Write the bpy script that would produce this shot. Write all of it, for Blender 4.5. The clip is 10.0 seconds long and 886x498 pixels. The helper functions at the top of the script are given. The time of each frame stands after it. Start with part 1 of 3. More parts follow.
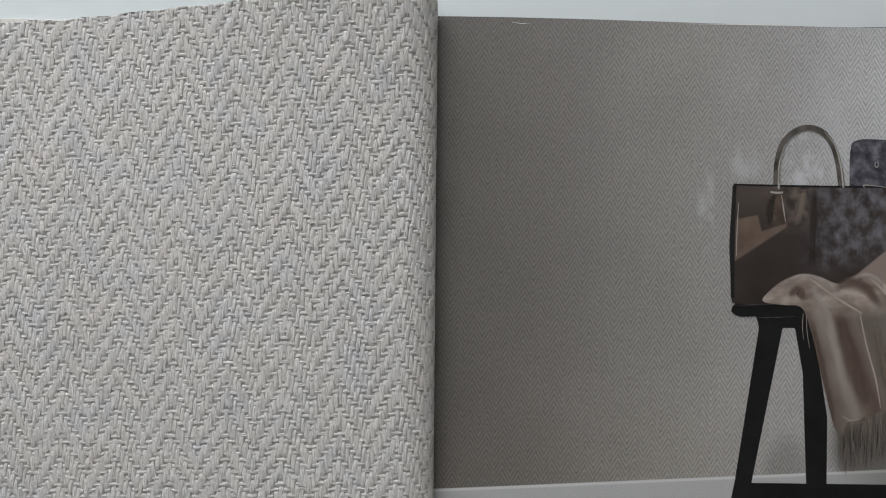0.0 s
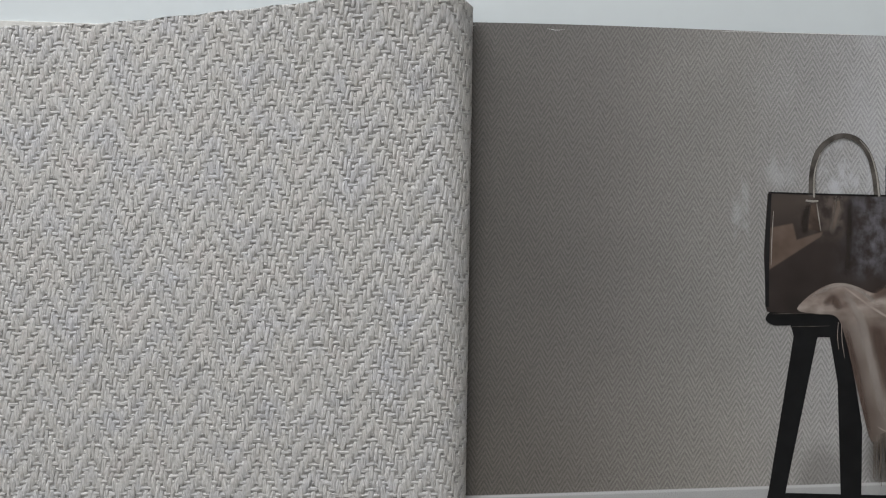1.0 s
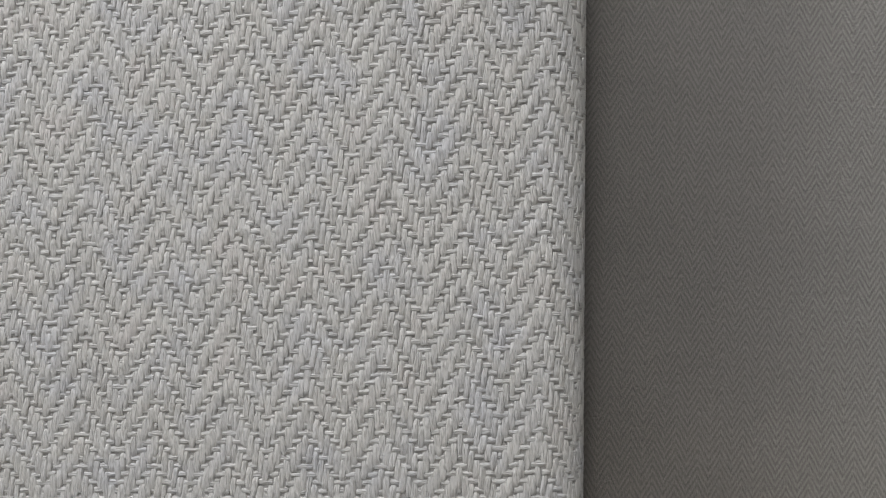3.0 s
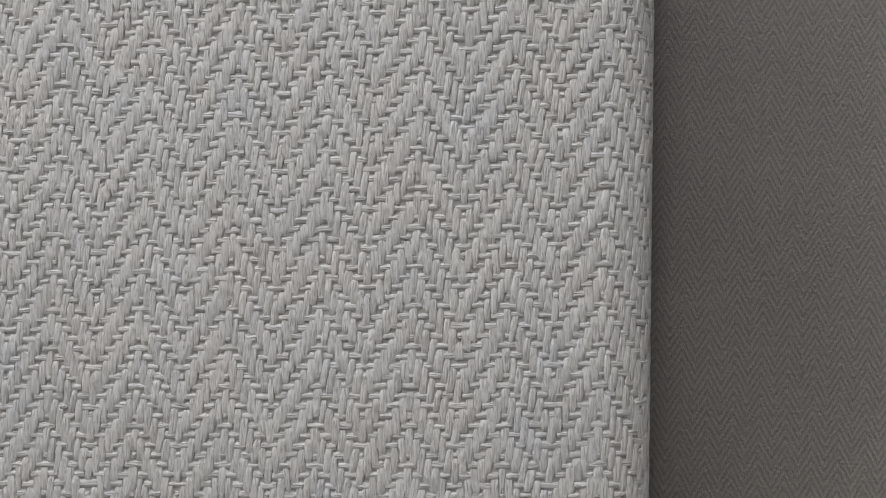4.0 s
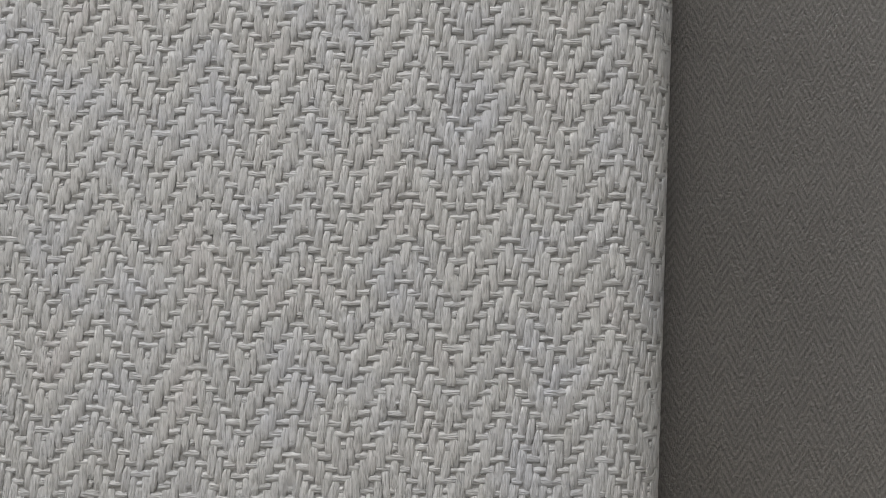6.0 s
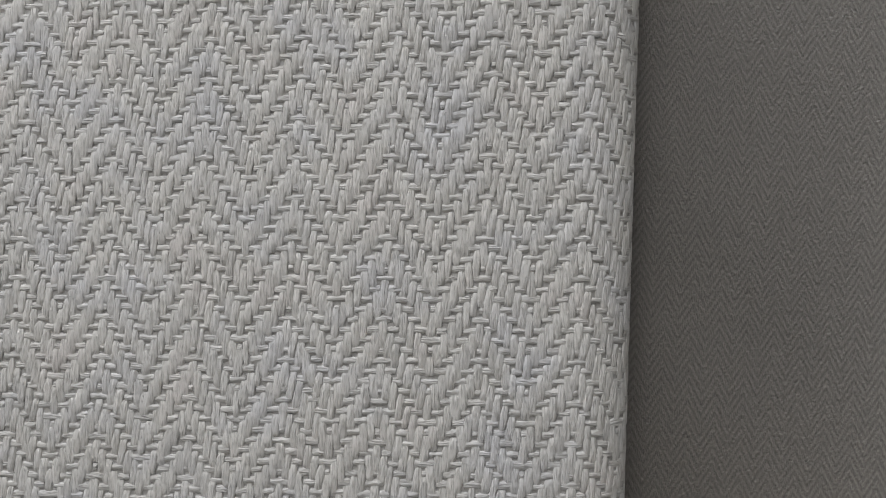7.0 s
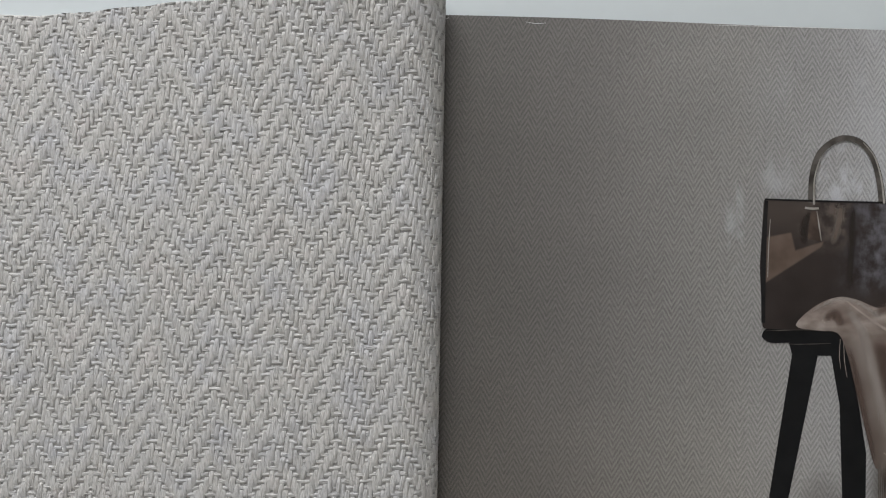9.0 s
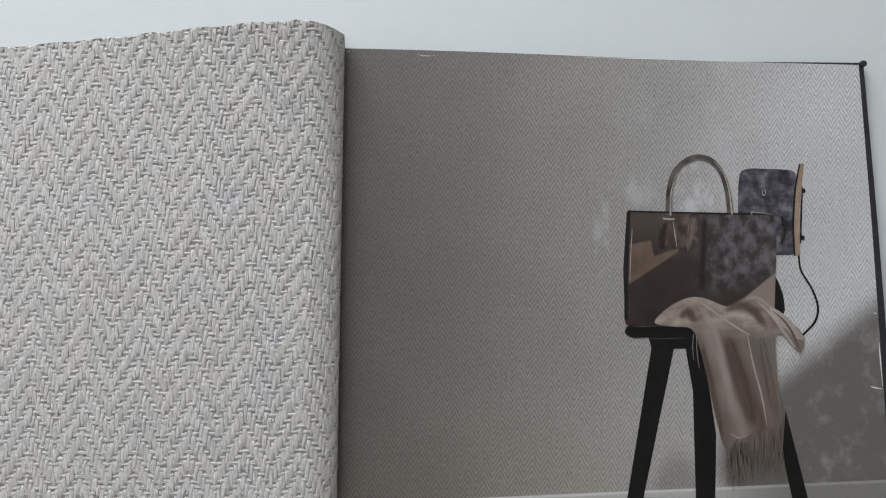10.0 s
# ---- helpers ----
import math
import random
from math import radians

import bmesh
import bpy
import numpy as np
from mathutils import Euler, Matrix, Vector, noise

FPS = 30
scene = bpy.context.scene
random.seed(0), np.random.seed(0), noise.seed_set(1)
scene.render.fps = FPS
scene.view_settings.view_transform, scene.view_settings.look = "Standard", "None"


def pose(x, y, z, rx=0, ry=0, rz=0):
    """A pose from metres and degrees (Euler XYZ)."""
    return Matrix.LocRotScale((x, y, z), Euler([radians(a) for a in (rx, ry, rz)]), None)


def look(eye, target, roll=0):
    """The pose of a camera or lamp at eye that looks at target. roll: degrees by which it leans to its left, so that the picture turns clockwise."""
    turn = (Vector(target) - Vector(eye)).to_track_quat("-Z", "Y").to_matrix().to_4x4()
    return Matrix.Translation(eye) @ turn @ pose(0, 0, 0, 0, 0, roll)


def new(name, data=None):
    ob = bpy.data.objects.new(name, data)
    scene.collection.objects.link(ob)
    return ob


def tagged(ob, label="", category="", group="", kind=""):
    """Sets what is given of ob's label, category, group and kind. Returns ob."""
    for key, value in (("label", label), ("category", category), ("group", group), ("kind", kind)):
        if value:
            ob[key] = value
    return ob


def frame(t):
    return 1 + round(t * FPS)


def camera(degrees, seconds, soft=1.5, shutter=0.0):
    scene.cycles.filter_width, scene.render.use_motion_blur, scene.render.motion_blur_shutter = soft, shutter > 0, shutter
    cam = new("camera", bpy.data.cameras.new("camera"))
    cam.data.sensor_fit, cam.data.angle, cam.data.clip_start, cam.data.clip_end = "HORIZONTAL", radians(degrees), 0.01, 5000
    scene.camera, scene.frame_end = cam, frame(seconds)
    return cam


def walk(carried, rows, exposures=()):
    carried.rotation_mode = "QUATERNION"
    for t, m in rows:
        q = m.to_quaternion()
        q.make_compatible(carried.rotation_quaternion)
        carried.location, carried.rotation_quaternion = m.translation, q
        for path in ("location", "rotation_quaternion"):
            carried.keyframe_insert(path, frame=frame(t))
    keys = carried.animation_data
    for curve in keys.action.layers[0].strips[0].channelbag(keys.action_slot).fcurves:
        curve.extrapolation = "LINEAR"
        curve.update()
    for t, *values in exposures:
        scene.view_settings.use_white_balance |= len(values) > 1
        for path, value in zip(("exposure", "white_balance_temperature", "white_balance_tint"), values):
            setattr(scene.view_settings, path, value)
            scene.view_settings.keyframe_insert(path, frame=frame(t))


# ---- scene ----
cam = camera(60, 10.0, soft=1.15)
PATH = [
    (0, (0.01127, -0.16394, 0.48718), (0.00434, -0.10026, -1.5118), -4.00),
    (0.5, (0.00586, -0.16287, 0.48703), (-0.00815, -0.09739, -1.51185), -9.70),
    (1, (-0.00677, -0.1643, 0.48644), (-0.02707, -0.08727, -1.51197), -12.10),
    (1.5, (-0.01422, -0.16531, 0.46283), (-0.0408, -0.08705, -1.53546), -16.52),
    (2, (-0.02249, -0.16278, 0.42706), (-0.06155, -0.09573, -1.57143), -27.90),
    (2.5, (-0.04226, -0.16341, 0.3957), (-0.05832, -0.10005, -1.60323), -11.98),
    (3, (-0.05753, -0.16353, 0.36283), (-0.07514, -0.10181, -1.63614), -13.54),
    (3.2, (-0.06307, -0.16336, 0.35026), (-0.07635, -0.10345, -1.6488), -10.03),
    (4.3, (-0.07704, -0.16489, 0.28857), (-0.08385, -0.10532, -1.71053), -3.51),
    (4.5, (-0.07899, -0.16554, 0.28102), (-0.08747, -0.10347, -1.718), -4.59),
    (5, (-0.08008, -0.16398, 0.27649), (-0.08254, -0.10617, -1.72267), 0.91),
    (5.5, (-0.07848, -0.16028, 0.27683), (-0.07631, -0.09711, -1.72217), 5.67),
    (6, (-0.0734, -0.15803, 0.27661), (-0.07085, -0.09975, -1.72254), 6.34),
    (6.2, (-0.07207, -0.158, 0.27697), (-0.0632, -0.10183, -1.72223), 12.90),
    (7.3, (-0.05817, -0.15738, 0.31037), (-0.09604, -0.10891, -1.68868), -34.26),
    (7.5, (-0.05627, -0.15608, 0.32432), (-0.09759, -0.11091, -1.67474), -38.62),
    (8, (-0.04747, -0.15539, 0.36421), (-0.07367, -0.09558, -1.63472), -19.84),
    (8.5, (-0.01764, -0.15447, 0.40416), (-0.06012, -0.08923, -1.59433), -29.75),
    (9, (0.00885, -0.15636, 0.44981), (-0.00621, -0.076, -1.54852), -7.92),
    (9.5, (0.04155, -0.15306, 0.49827), (0.04583, -0.07329, -1.50013), 5.60),
    (10, (0.06594, -0.15295, 0.50724), (0.08613, -0.06481, -1.49072), 15.28),
]
walk(cam, [(t, look(eye, target, roll)) for t, eye, target, roll in PATH],
     exposures=[(0, 0.20, 6420, 10), (2.5, 0.17, 6460, 10), (4.5, 0.0, 6500, 10), (6.2, 0.0, 6500, 10), (7.5, 0.04, 6480, 10), (9, 0.17, 6450, 10), (10, 0.35, 6370, 10)])

# ---- world, windows and light ----
world = bpy.data.worlds.new("world")
scene.world = world
world.use_nodes = True
wn = world.node_tree.nodes
sky = wn.new("ShaderNodeTexSky")
sky.sky_type = "NISHITA"
sky.sun_disc = False
sky.sun_elevation, sky.sun_rotation = radians(38), radians(-30)
wn["Background"].inputs["Strength"].default_value = 0.10
world.node_tree.links.new(sky.outputs[0], wn["Background"].inputs[0])

TABLE_Z = -0.0062          # table surface; the print lies at z = 0
FLOOR_Z = TABLE_Z - 0.75
ROOM_X, ROOM_Y0, ROOM_Y1, CEIL_Z = 2.1, -2.0, 1.5, FLOOR_Z + 2.55


def window_light(name, m, width, height, watts, colour):
    lamp = bpy.data.lights.new(name, "AREA")
    lamp.shape, lamp.size, lamp.size_y = "RECTANGLE", width, height
    lamp.energy, lamp.color = watts, colour
    ob = new(name, lamp)
    ob.matrix_world = m
    return ob


# daylight in the window opening
window_light("window_light_north", look((-0.75, 1.54, 0.75), (-0.65, 0.0, 0.55)), 1.5, 1.1, 48.5, (0.97, 0.985, 1.0))


# ---- materials ----
class Nodes:
    """Short hand for node trees: every method returns an output socket."""

    def __init__(self, name, rough=0.6, metal=0.0, coat=0.0, sheen=0.0, specular=0.5):
        self.m = bpy.data.materials.new(name)
        self.m.use_nodes = True
        self.t = self.m.node_tree
        self.b = self.t.nodes["Principled BSDF"]
        self.b.inputs["Roughness"].default_value = rough
        self.b.inputs["Metallic"].default_value = metal
        self.b.inputs["Coat Weight"].default_value = coat
        self.b.inputs["Coat Roughness"].default_value = 0.28
        self.b.inputs["Sheen Weight"].default_value = sheen
        self.b.inputs["Specular IOR Level"].default_value = specular

    def put(self, socket, value):
        if isinstance(value, bpy.types.NodeSocket):
            self.t.links.new(value, socket)
        else:
            socket.default_value = value

    def math(self, op, a, b=0.0, clamp=False):
        n = self.t.nodes.new("ShaderNodeMath")
        n.operation, n.use_clamp = op, clamp
        self.put(n.inputs[0], a)
        self.put(n.inputs[1], b)
        return n.outputs[0]

    def coords(self, kind="Object"):
        return self.t.nodes.new("ShaderNodeTexCoord").outputs[kind]

    def split(self, v):
        n = self.t.nodes.new("ShaderNodeSeparateXYZ")
        self.put(n.inputs[0], v)
        return n.outputs

    def scaled(self, v, x, y, z):
        n = self.t.nodes.new("ShaderNodeMapping")
        self.put(n.inputs[0], v)
        n.inputs["Scale"].default_value = (x, y, z)
        return n.outputs[0]

    def noise(self, v, scale, detail=3.0, rough=0.55, colour=False):
        n = self.t.nodes.new("ShaderNodeTexNoise")
        self.put(n.inputs["Vector"], v)
        n.inputs["Scale"].default_value, n.inputs["Detail"].default_value = scale, detail
        n.inputs["Roughness"].default_value = rough
        return n.outputs[1 if colour else 0]

    def ramp(self, f, *stops):
        n = self.t.nodes.new("ShaderNodeValToRGB")
        self.put(n.inputs[0], f)
        e = n.color_ramp.elements
        while len(e) < len(stops):
            e.new(0.5)
        for el, (p, c) in zip(e, stops):
            el.position, el.color = p, (*c, 1) if len(c) == 3 else c
        return n.outputs[0]

    def smooth(self, f, low, high):
        n = self.t.nodes.new("ShaderNodeMapRange")
        n.interpolation_type = "SMOOTHSTEP"
        self.put(n.inputs[0], f)
        n.inputs[1].default_value, n.inputs[2].default_value = low, high
        return n.outputs[0]

    def mix(self, f, a, b, blend="MIX"):
        n = self.t.nodes.new("ShaderNodeMix")
        n.data_type, n.blend_type = "RGBA", blend
        self.put(n.inputs[0], f)
        for s, c in ((n.inputs[6], a), (n.inputs[7], b)):
            self.put(s, (*c, 1) if isinstance(c, tuple) and len(c) == 3 else c)
        return n.outputs[2]

    def bump(self, h, strength, distance, normal=None):
        n = self.t.nodes.new("ShaderNodeBump")
        self.put(n.inputs["Height"], h)
        n.inputs["Strength"].default_value, n.inputs["Distance"].default_value = strength, distance
        if normal is not None:
            self.put(n.inputs["Normal"], normal)
        return n.outputs[0]

    def island(self):
        return self.t.nodes.new("ShaderNodeNewGeometry").outputs["Random Per Island"]

    def done(self, colour, normal=None, rough=None):
        self.put(self.b.inputs["Base Color"], (*colour, 1) if isinstance(colour, tuple) else colour)
        if normal is not None:
            self.put(self.b.inputs["Normal"], normal)
        if rough is not None:
            self.put(self.b.inputs["Roughness"], rough)
        return self.m


def plain(name, colour, rough=0.6, grain=0.06, scale=60.0, bump=0.0002, **more):
    """Paint, board or plastic with a slight variation at two scales."""
    n = Nodes(name, rough, **more)
    v = n.coords()
    big, fine = n.noise(v, scale, 2), n.noise(v, scale * 14, 3)
    low = tuple(max(0.0, c * (1 - 2 * grain)) for c in colour)
    high = tuple(min(1.0, c * (1 + 2 * grain)) for c in colour)
    c = n.ramp(n.math("ADD", n.math("MULTIPLY", big, 0.6), n.math("MULTIPLY", fine, 0.4)), (0.3, low), (0.7, high))
    return n.done(c, n.bump(fine, 0.4, bump))


def yarn_material(name, across, along, tone=1.0):
    """Embossed woven vinyl: off-white yarn with fine fibres, tinted in soft patches."""
    n = Nodes(name, 0.60, sheen=0.05, specular=0.40)
    uv = n.coords("UV")
    patch = n.noise(uv, 34, 2.5, 0.6)
    tint = n.ramp(patch, (0.30, (0.540, 0.535, 0.545)), (0.44, (0.550, 0.538, 0.528)), (0.56, (0.560, 0.545, 0.522)), (0.70, (0.565, 0.538, 0.520)))
    strand = n.noise(n.scaled(uv, across, along, 1.0), 1.0, 2.0, 0.6)
    fibre = n.noise(n.scaled(uv, across * 2.7, along * 2.2, 1.0), 1.0, 2.0, 0.6)
    one = n.ramp(n.island(), (0.0, (0.93 * tone,) * 3), (1.0, (1.05 * tone,) * 3))
    c = n.mix(1.0, tint, one, "MULTIPLY")
    c = n.mix(1.0, c, n.ramp(strand, (0.34, (0.70, 0.695, 0.685)), (0.50, (0.99, 0.99, 0.99)), (0.70, (1.08, 1.08, 1.08))), "MULTIPLY")
    nrm = n.bump(strand, 0.9, 0.0011)
    return n.done(c, n.bump(fibre, 0.6, 0.0004, nrm))


def wall_print_material():
    """The photograph on the page: a papered wall with light patches, its skirting and a cast shade, under a satin varnish."""
    n = Nodes("printed_wall", 0.44, coat=0.22, specular=0.45)
    v = n.coords()
    x, y, _ = n.split(v)
    # small chevrons of the pictured wallpaper
    saw = n.math("PINGPONG", x, 0.0052)
    skew = n.math("ADD", y, n.math("MULTIPLY", saw, 1.75))
    lay = n.t.nodes.new("ShaderNodeCombineXYZ")
    n.put(lay.inputs[0], n.math("MULTIPLY", skew, 700))
    n.put(lay.inputs[1], n.math("MULTIPLY", x, 420))
    wave = n.noise(lay.outputs[0], 1.0, 3, 0.6)
    rib = n.math("SINE", n.math("ADD", n.math("MULTIPLY", skew, 2 * math.pi / 0.0040), n.math("MULTIPLY", wave, 2.0)))
    grain = n.noise(n.scaled(v, 2100, 800, 1), 1.0, 2, 0.55)
    dapple = n.noise(v, 900, 3, 0.7)
    soft = n.noise(v, 11, 3, 0.55)
    # painted into the tone: shade of the roll at the gutter, sheen towards the fore edge
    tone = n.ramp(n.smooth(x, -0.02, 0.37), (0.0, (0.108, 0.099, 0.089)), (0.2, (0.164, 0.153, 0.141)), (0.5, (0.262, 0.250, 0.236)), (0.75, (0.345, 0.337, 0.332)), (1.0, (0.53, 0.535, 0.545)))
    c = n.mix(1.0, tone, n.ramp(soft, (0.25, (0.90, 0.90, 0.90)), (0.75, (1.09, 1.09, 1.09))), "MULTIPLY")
    # the grain term paints the relief's light and dark sides into the colour
    weave = n.math("ADD", n.math("ADD", n.math("MULTIPLY", wave, 0.40), n.math("MULTIPLY", rib, 0.085)), n.math("ADD", n.math("MULTIPLY", dapple, 0.16), n.math("MULTIPLY", grain, 0.34)))
    c = n.mix(1.0, c, n.ramp(weave, (0.30, (0.66, 0.66, 0.66)), (0.60, (1.36, 1.36, 1.36))), "MULTIPLY")
    c = n.mix(n.math("MULTIPLY", n.smooth(y, -0.17, -0.31), n.smooth(x, 0.32, 0.16)), c, n.mix(1.0, c, (1.12, 1.10, 1.06), "MULTIPLY"))
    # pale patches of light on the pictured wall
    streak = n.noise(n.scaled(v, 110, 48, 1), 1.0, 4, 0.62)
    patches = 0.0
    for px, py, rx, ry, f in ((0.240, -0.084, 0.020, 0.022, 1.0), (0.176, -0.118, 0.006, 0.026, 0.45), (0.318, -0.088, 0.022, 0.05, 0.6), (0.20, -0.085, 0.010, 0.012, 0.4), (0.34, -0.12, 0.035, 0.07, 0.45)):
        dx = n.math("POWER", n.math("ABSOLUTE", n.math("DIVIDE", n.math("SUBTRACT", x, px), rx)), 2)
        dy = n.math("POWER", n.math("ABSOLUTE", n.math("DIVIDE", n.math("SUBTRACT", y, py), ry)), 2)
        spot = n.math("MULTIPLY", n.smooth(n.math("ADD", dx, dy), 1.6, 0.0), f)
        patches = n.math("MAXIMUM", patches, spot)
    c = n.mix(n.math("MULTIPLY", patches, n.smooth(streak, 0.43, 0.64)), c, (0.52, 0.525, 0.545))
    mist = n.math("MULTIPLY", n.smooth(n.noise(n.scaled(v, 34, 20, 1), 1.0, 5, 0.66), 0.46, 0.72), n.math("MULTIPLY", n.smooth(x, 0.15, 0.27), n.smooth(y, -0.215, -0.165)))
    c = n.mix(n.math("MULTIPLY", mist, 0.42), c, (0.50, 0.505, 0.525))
    # shade in the photograph's lower corner, with blotches of light in it
    side = n.math("SUBTRACT", n.math("ADD", -0.150, n.math("MULTIPLY", n.math("SUBTRACT", x, 0.362), 0.86)), y)
    shade = n.math("MULTIPLY", n.smooth(side, -0.014, 0.016), n.smooth(x, 0.285, 0.30))
    blotch = n.smooth(n.noise(n.scaled(v, 60, 48, 1), 1.0, 4, 0.62), 0.50, 0.70)
    dark = n.mix(n.math("MULTIPLY", blotch, 0.8), (0.098, 0.088, 0.077), (0.24, 0.228, 0.208))
    c = n.mix(n.math("MULTIPLY", shade, 0.93), c, dark)
    under = n.math("MULTIPLY", n.smooth(n.math("ADD", n.math("POWER", n.math("DIVIDE", n.math("SUBTRACT", x, 0.231), 0.018), 2), n.math("POWER", n.math("DIVIDE", n.math("ADD", y, 0.282), 0.030), 2)), 1.1, 0.1), 0.45)
    c = n.mix(under, c, (0.11, 0.10, 0.09))
    hung = n.smooth(n.math("ADD", n.math("POWER", n.math("DIVIDE", n.math("SUBTRACT", x, 0.280), 0.026), 2), n.math("POWER", n.math("DIVIDE", n.math("ADD", y, 0.262), 0.036), 2)), 1.2, 0.2)
    c = n.mix(n.math("MULTIPLY", hung, 0.92), c, (0.092, 0.081, 0.070))
    # skirting board of the pictured room
    foot = n.math("SUBTRACT", n.math("ADD", -0.2995, n.math("MULTIPLY", n.math("SUBTRACT", x, 0.012), 0.082)), y)
    c = n.mix(n.smooth(foot, 0.0, 0.0006), c, n.ramp(n.smooth(x, 0.24, 0.31), (0.0, (0.42, 0.42, 0.42)), (1.0, (0.20, 0.195, 0.185))))
    lip = n.math("MULTIPLY", n.smooth(foot, -0.0004, 0.0002), n.smooth(foot, 0.0022, 0.0012))
    c = n.mix(n.math("MULTIPLY", lip, 0.75), c, n.ramp(n.smooth(x, 0.24, 0.31), (0.0, (0.62, 0.62, 0.62)), (1.0, (0.34, 0.335, 0.32))))
    # pressed grain of the varnished paper
    nrm = n.bump(grain, 1.0, 0.0010)
    nrm = n.bump(n.noise(v, 7, 1), 0.25, 0.003, nrm)
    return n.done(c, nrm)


def ink(name, stops, scale=80.0, stretch=(1, 1), rough=0.50):
    """A printed tone on the page: a ramp over a soft cloud, with the same varnish and pressed grain."""
    n = Nodes(name, rough, coat=0.015, specular=0.15)
    v = n.coords()
    f = n.noise(n.scaled(v, stretch[0], stretch[1], 1), scale, 3, 0.55)
    grain = n.noise(n.scaled(v, 1500, 800, 800), 1.0, 2, 0.5)
    return n.done(n.ramp(f, *stops), n.bump(grain, 0.4, 0.00010))


def bag_ink():
    """The pictured handbag: dark leather dappled by light through leaves."""
    n = Nodes("printed_leather", 0.46, coat=0.02, specular=0.18)
    v = n.coords()
    x, y, _ = n.split(v)
    warm = n.ramp(n.noise(v, 30, 2), (0.3, (0.024, 0.018, 0.016)), (0.7, (0.044, 0.034, 0.030)))
    warm = n.mix(n.math("MULTIPLY", n.smooth(x, 0.238, 0.205), n.smooth(y, -0.128, -0.106)), warm, (0.066, 0.052, 0.044))

    def lit(corners, blur):
        """Inside of a convex outline that goes clockwise, with a blurred border."""
        inside = 1.0
        for (ax, ay), (bx, by) in zip(corners, corners[1:] + corners[:1]):
            l = math.hypot(bx - ax, by - ay)
            d = n.math("ADD", n.math("MULTIPLY", x, (by - ay) / l), n.math("ADD", n.math("MULTIPLY", y, (ax - bx) / l), (bx * ay - ax * by) / l))
            inside = n.math("MULTIPLY", inside, n.smooth(d, -blur, blur))
        return inside

    glow = n.math("MAXIMUM", lit([(0.1945, -0.1225), (0.2085, -0.1192), (0.2130, -0.1360), (0.1945, -0.1490)], 0.0008), lit([(0.2070, -0.1310), (0.2275, -0.1235), (0.2265, -0.1265), (0.2070, -0.1402)], 0.0008))
    warm = n.mix(glow, warm, n.ramp(n.noise(v, 70, 2), (0.3, (0.095, 0.066, 0.050)), (0.7, (0.145, 0.105, 0.084))))
    warm = n.mix(lit([(0.2935, -0.1358), (0.2935, -0.1680), (0.2720, -0.1545)], 0.0007), warm, (0.230, 0.180, 0.158))
    leaf = n.smooth(n.noise(n.scaled(n.coords(), 120, 90, 1), 1.0, 5, 0.62), 0.34, 0.74)
    cool = n.math("MULTIPLY", n.math("MULTIPLY", leaf, n.smooth(x, 0.230, 0.262)), n.smooth(n.math("ADD", y, n.math("MULTIPLY", n.math("SUBTRACT", 0.292, x), 0.25)), -0.150, -0.128))
    c = n.mix(cool, warm, (0.150, 0.146, 0.163))
    band = n.math("MULTIPLY", n.smooth(x, 0.205, 0.232), n.math("MULTIPLY", n.smooth(x, 0.246, 0.238), n.smooth(y, -0.135, -0.112)))
    c = n.mix(n.math("MULTIPLY", band, n.smooth(n.noise(v, 130, 3), 0.35, 0.65)), c, (0.115, 0.092, 0.080))
    grain = n.noise(n.scaled(v, 1500, 800, 800), 1.0, 2, 0.5)
    return n.done(n.mix(1.0, c, (0.90, 0.90, 0.90), "MULTIPLY"), n.bump(grain, 0.4, 0.00010))


def scarf_ink():
    """The pictured scarf: folds run along the fall of the cloth."""
    n = Nodes("printed_scarf", 0.48, coat=0.05, specular=0.28)
    v = n.coords()
    x, y, _ = n.split(v)
    u = n.math("ADD", n.math("ADD", x, n.math("MULTIPLY", y, 0.36)), n.math("MULTIPLY", n.math("SUBTRACT", n.noise(v, 45, 2), 0.5), 0.010))
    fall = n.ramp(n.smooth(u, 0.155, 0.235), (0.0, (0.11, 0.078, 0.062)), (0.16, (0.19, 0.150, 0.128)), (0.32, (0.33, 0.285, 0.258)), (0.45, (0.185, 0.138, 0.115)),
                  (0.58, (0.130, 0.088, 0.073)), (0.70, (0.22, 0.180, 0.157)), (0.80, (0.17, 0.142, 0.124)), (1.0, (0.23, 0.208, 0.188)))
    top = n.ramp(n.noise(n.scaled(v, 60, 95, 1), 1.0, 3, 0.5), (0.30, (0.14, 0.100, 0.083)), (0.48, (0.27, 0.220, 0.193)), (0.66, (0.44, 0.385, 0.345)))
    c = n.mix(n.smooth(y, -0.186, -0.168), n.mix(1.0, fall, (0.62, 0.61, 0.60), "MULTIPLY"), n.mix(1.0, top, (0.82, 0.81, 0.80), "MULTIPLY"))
    grain = n.noise(n.scaled(v, 1500, 800, 800), 1.0, 2, 0.5)
    return n.done(c, n.bump(grain, 0.4, 0.00010))


M_TABLE = plain("white_lacquer", (0.56, 0.60, 0.61), 0.55, 0.012, 9, 0.00003)
M_WALL = plain("wall_paint", (0.55, 0.54, 0.52), 0.8, 0.02, 4)
M_CEIL = plain("ceiling_paint", (0.78, 0.78, 0.77), 0.85, 0.02, 4)
M_FLOOR = plain("floor_boards", (0.34, 0.25, 0.17), 0.5, 0.15, 6)
M_TRIM = plain("window_paint", (0.8, 0.8, 0.79), 0.45, 0.02, 10)
M_COVER = plain("black_bookcloth", (0.014, 0.014, 0.020), 0.48, 0.25, 90, 0.00012)
M_PAPER = plain("page_edges", (0.55, 0.54, 0.51), 0.8, 0.08, 300)
M_BACK = plain("paper_backing", (0.58, 0.56, 0.53), 0.85, 0.05, 120)
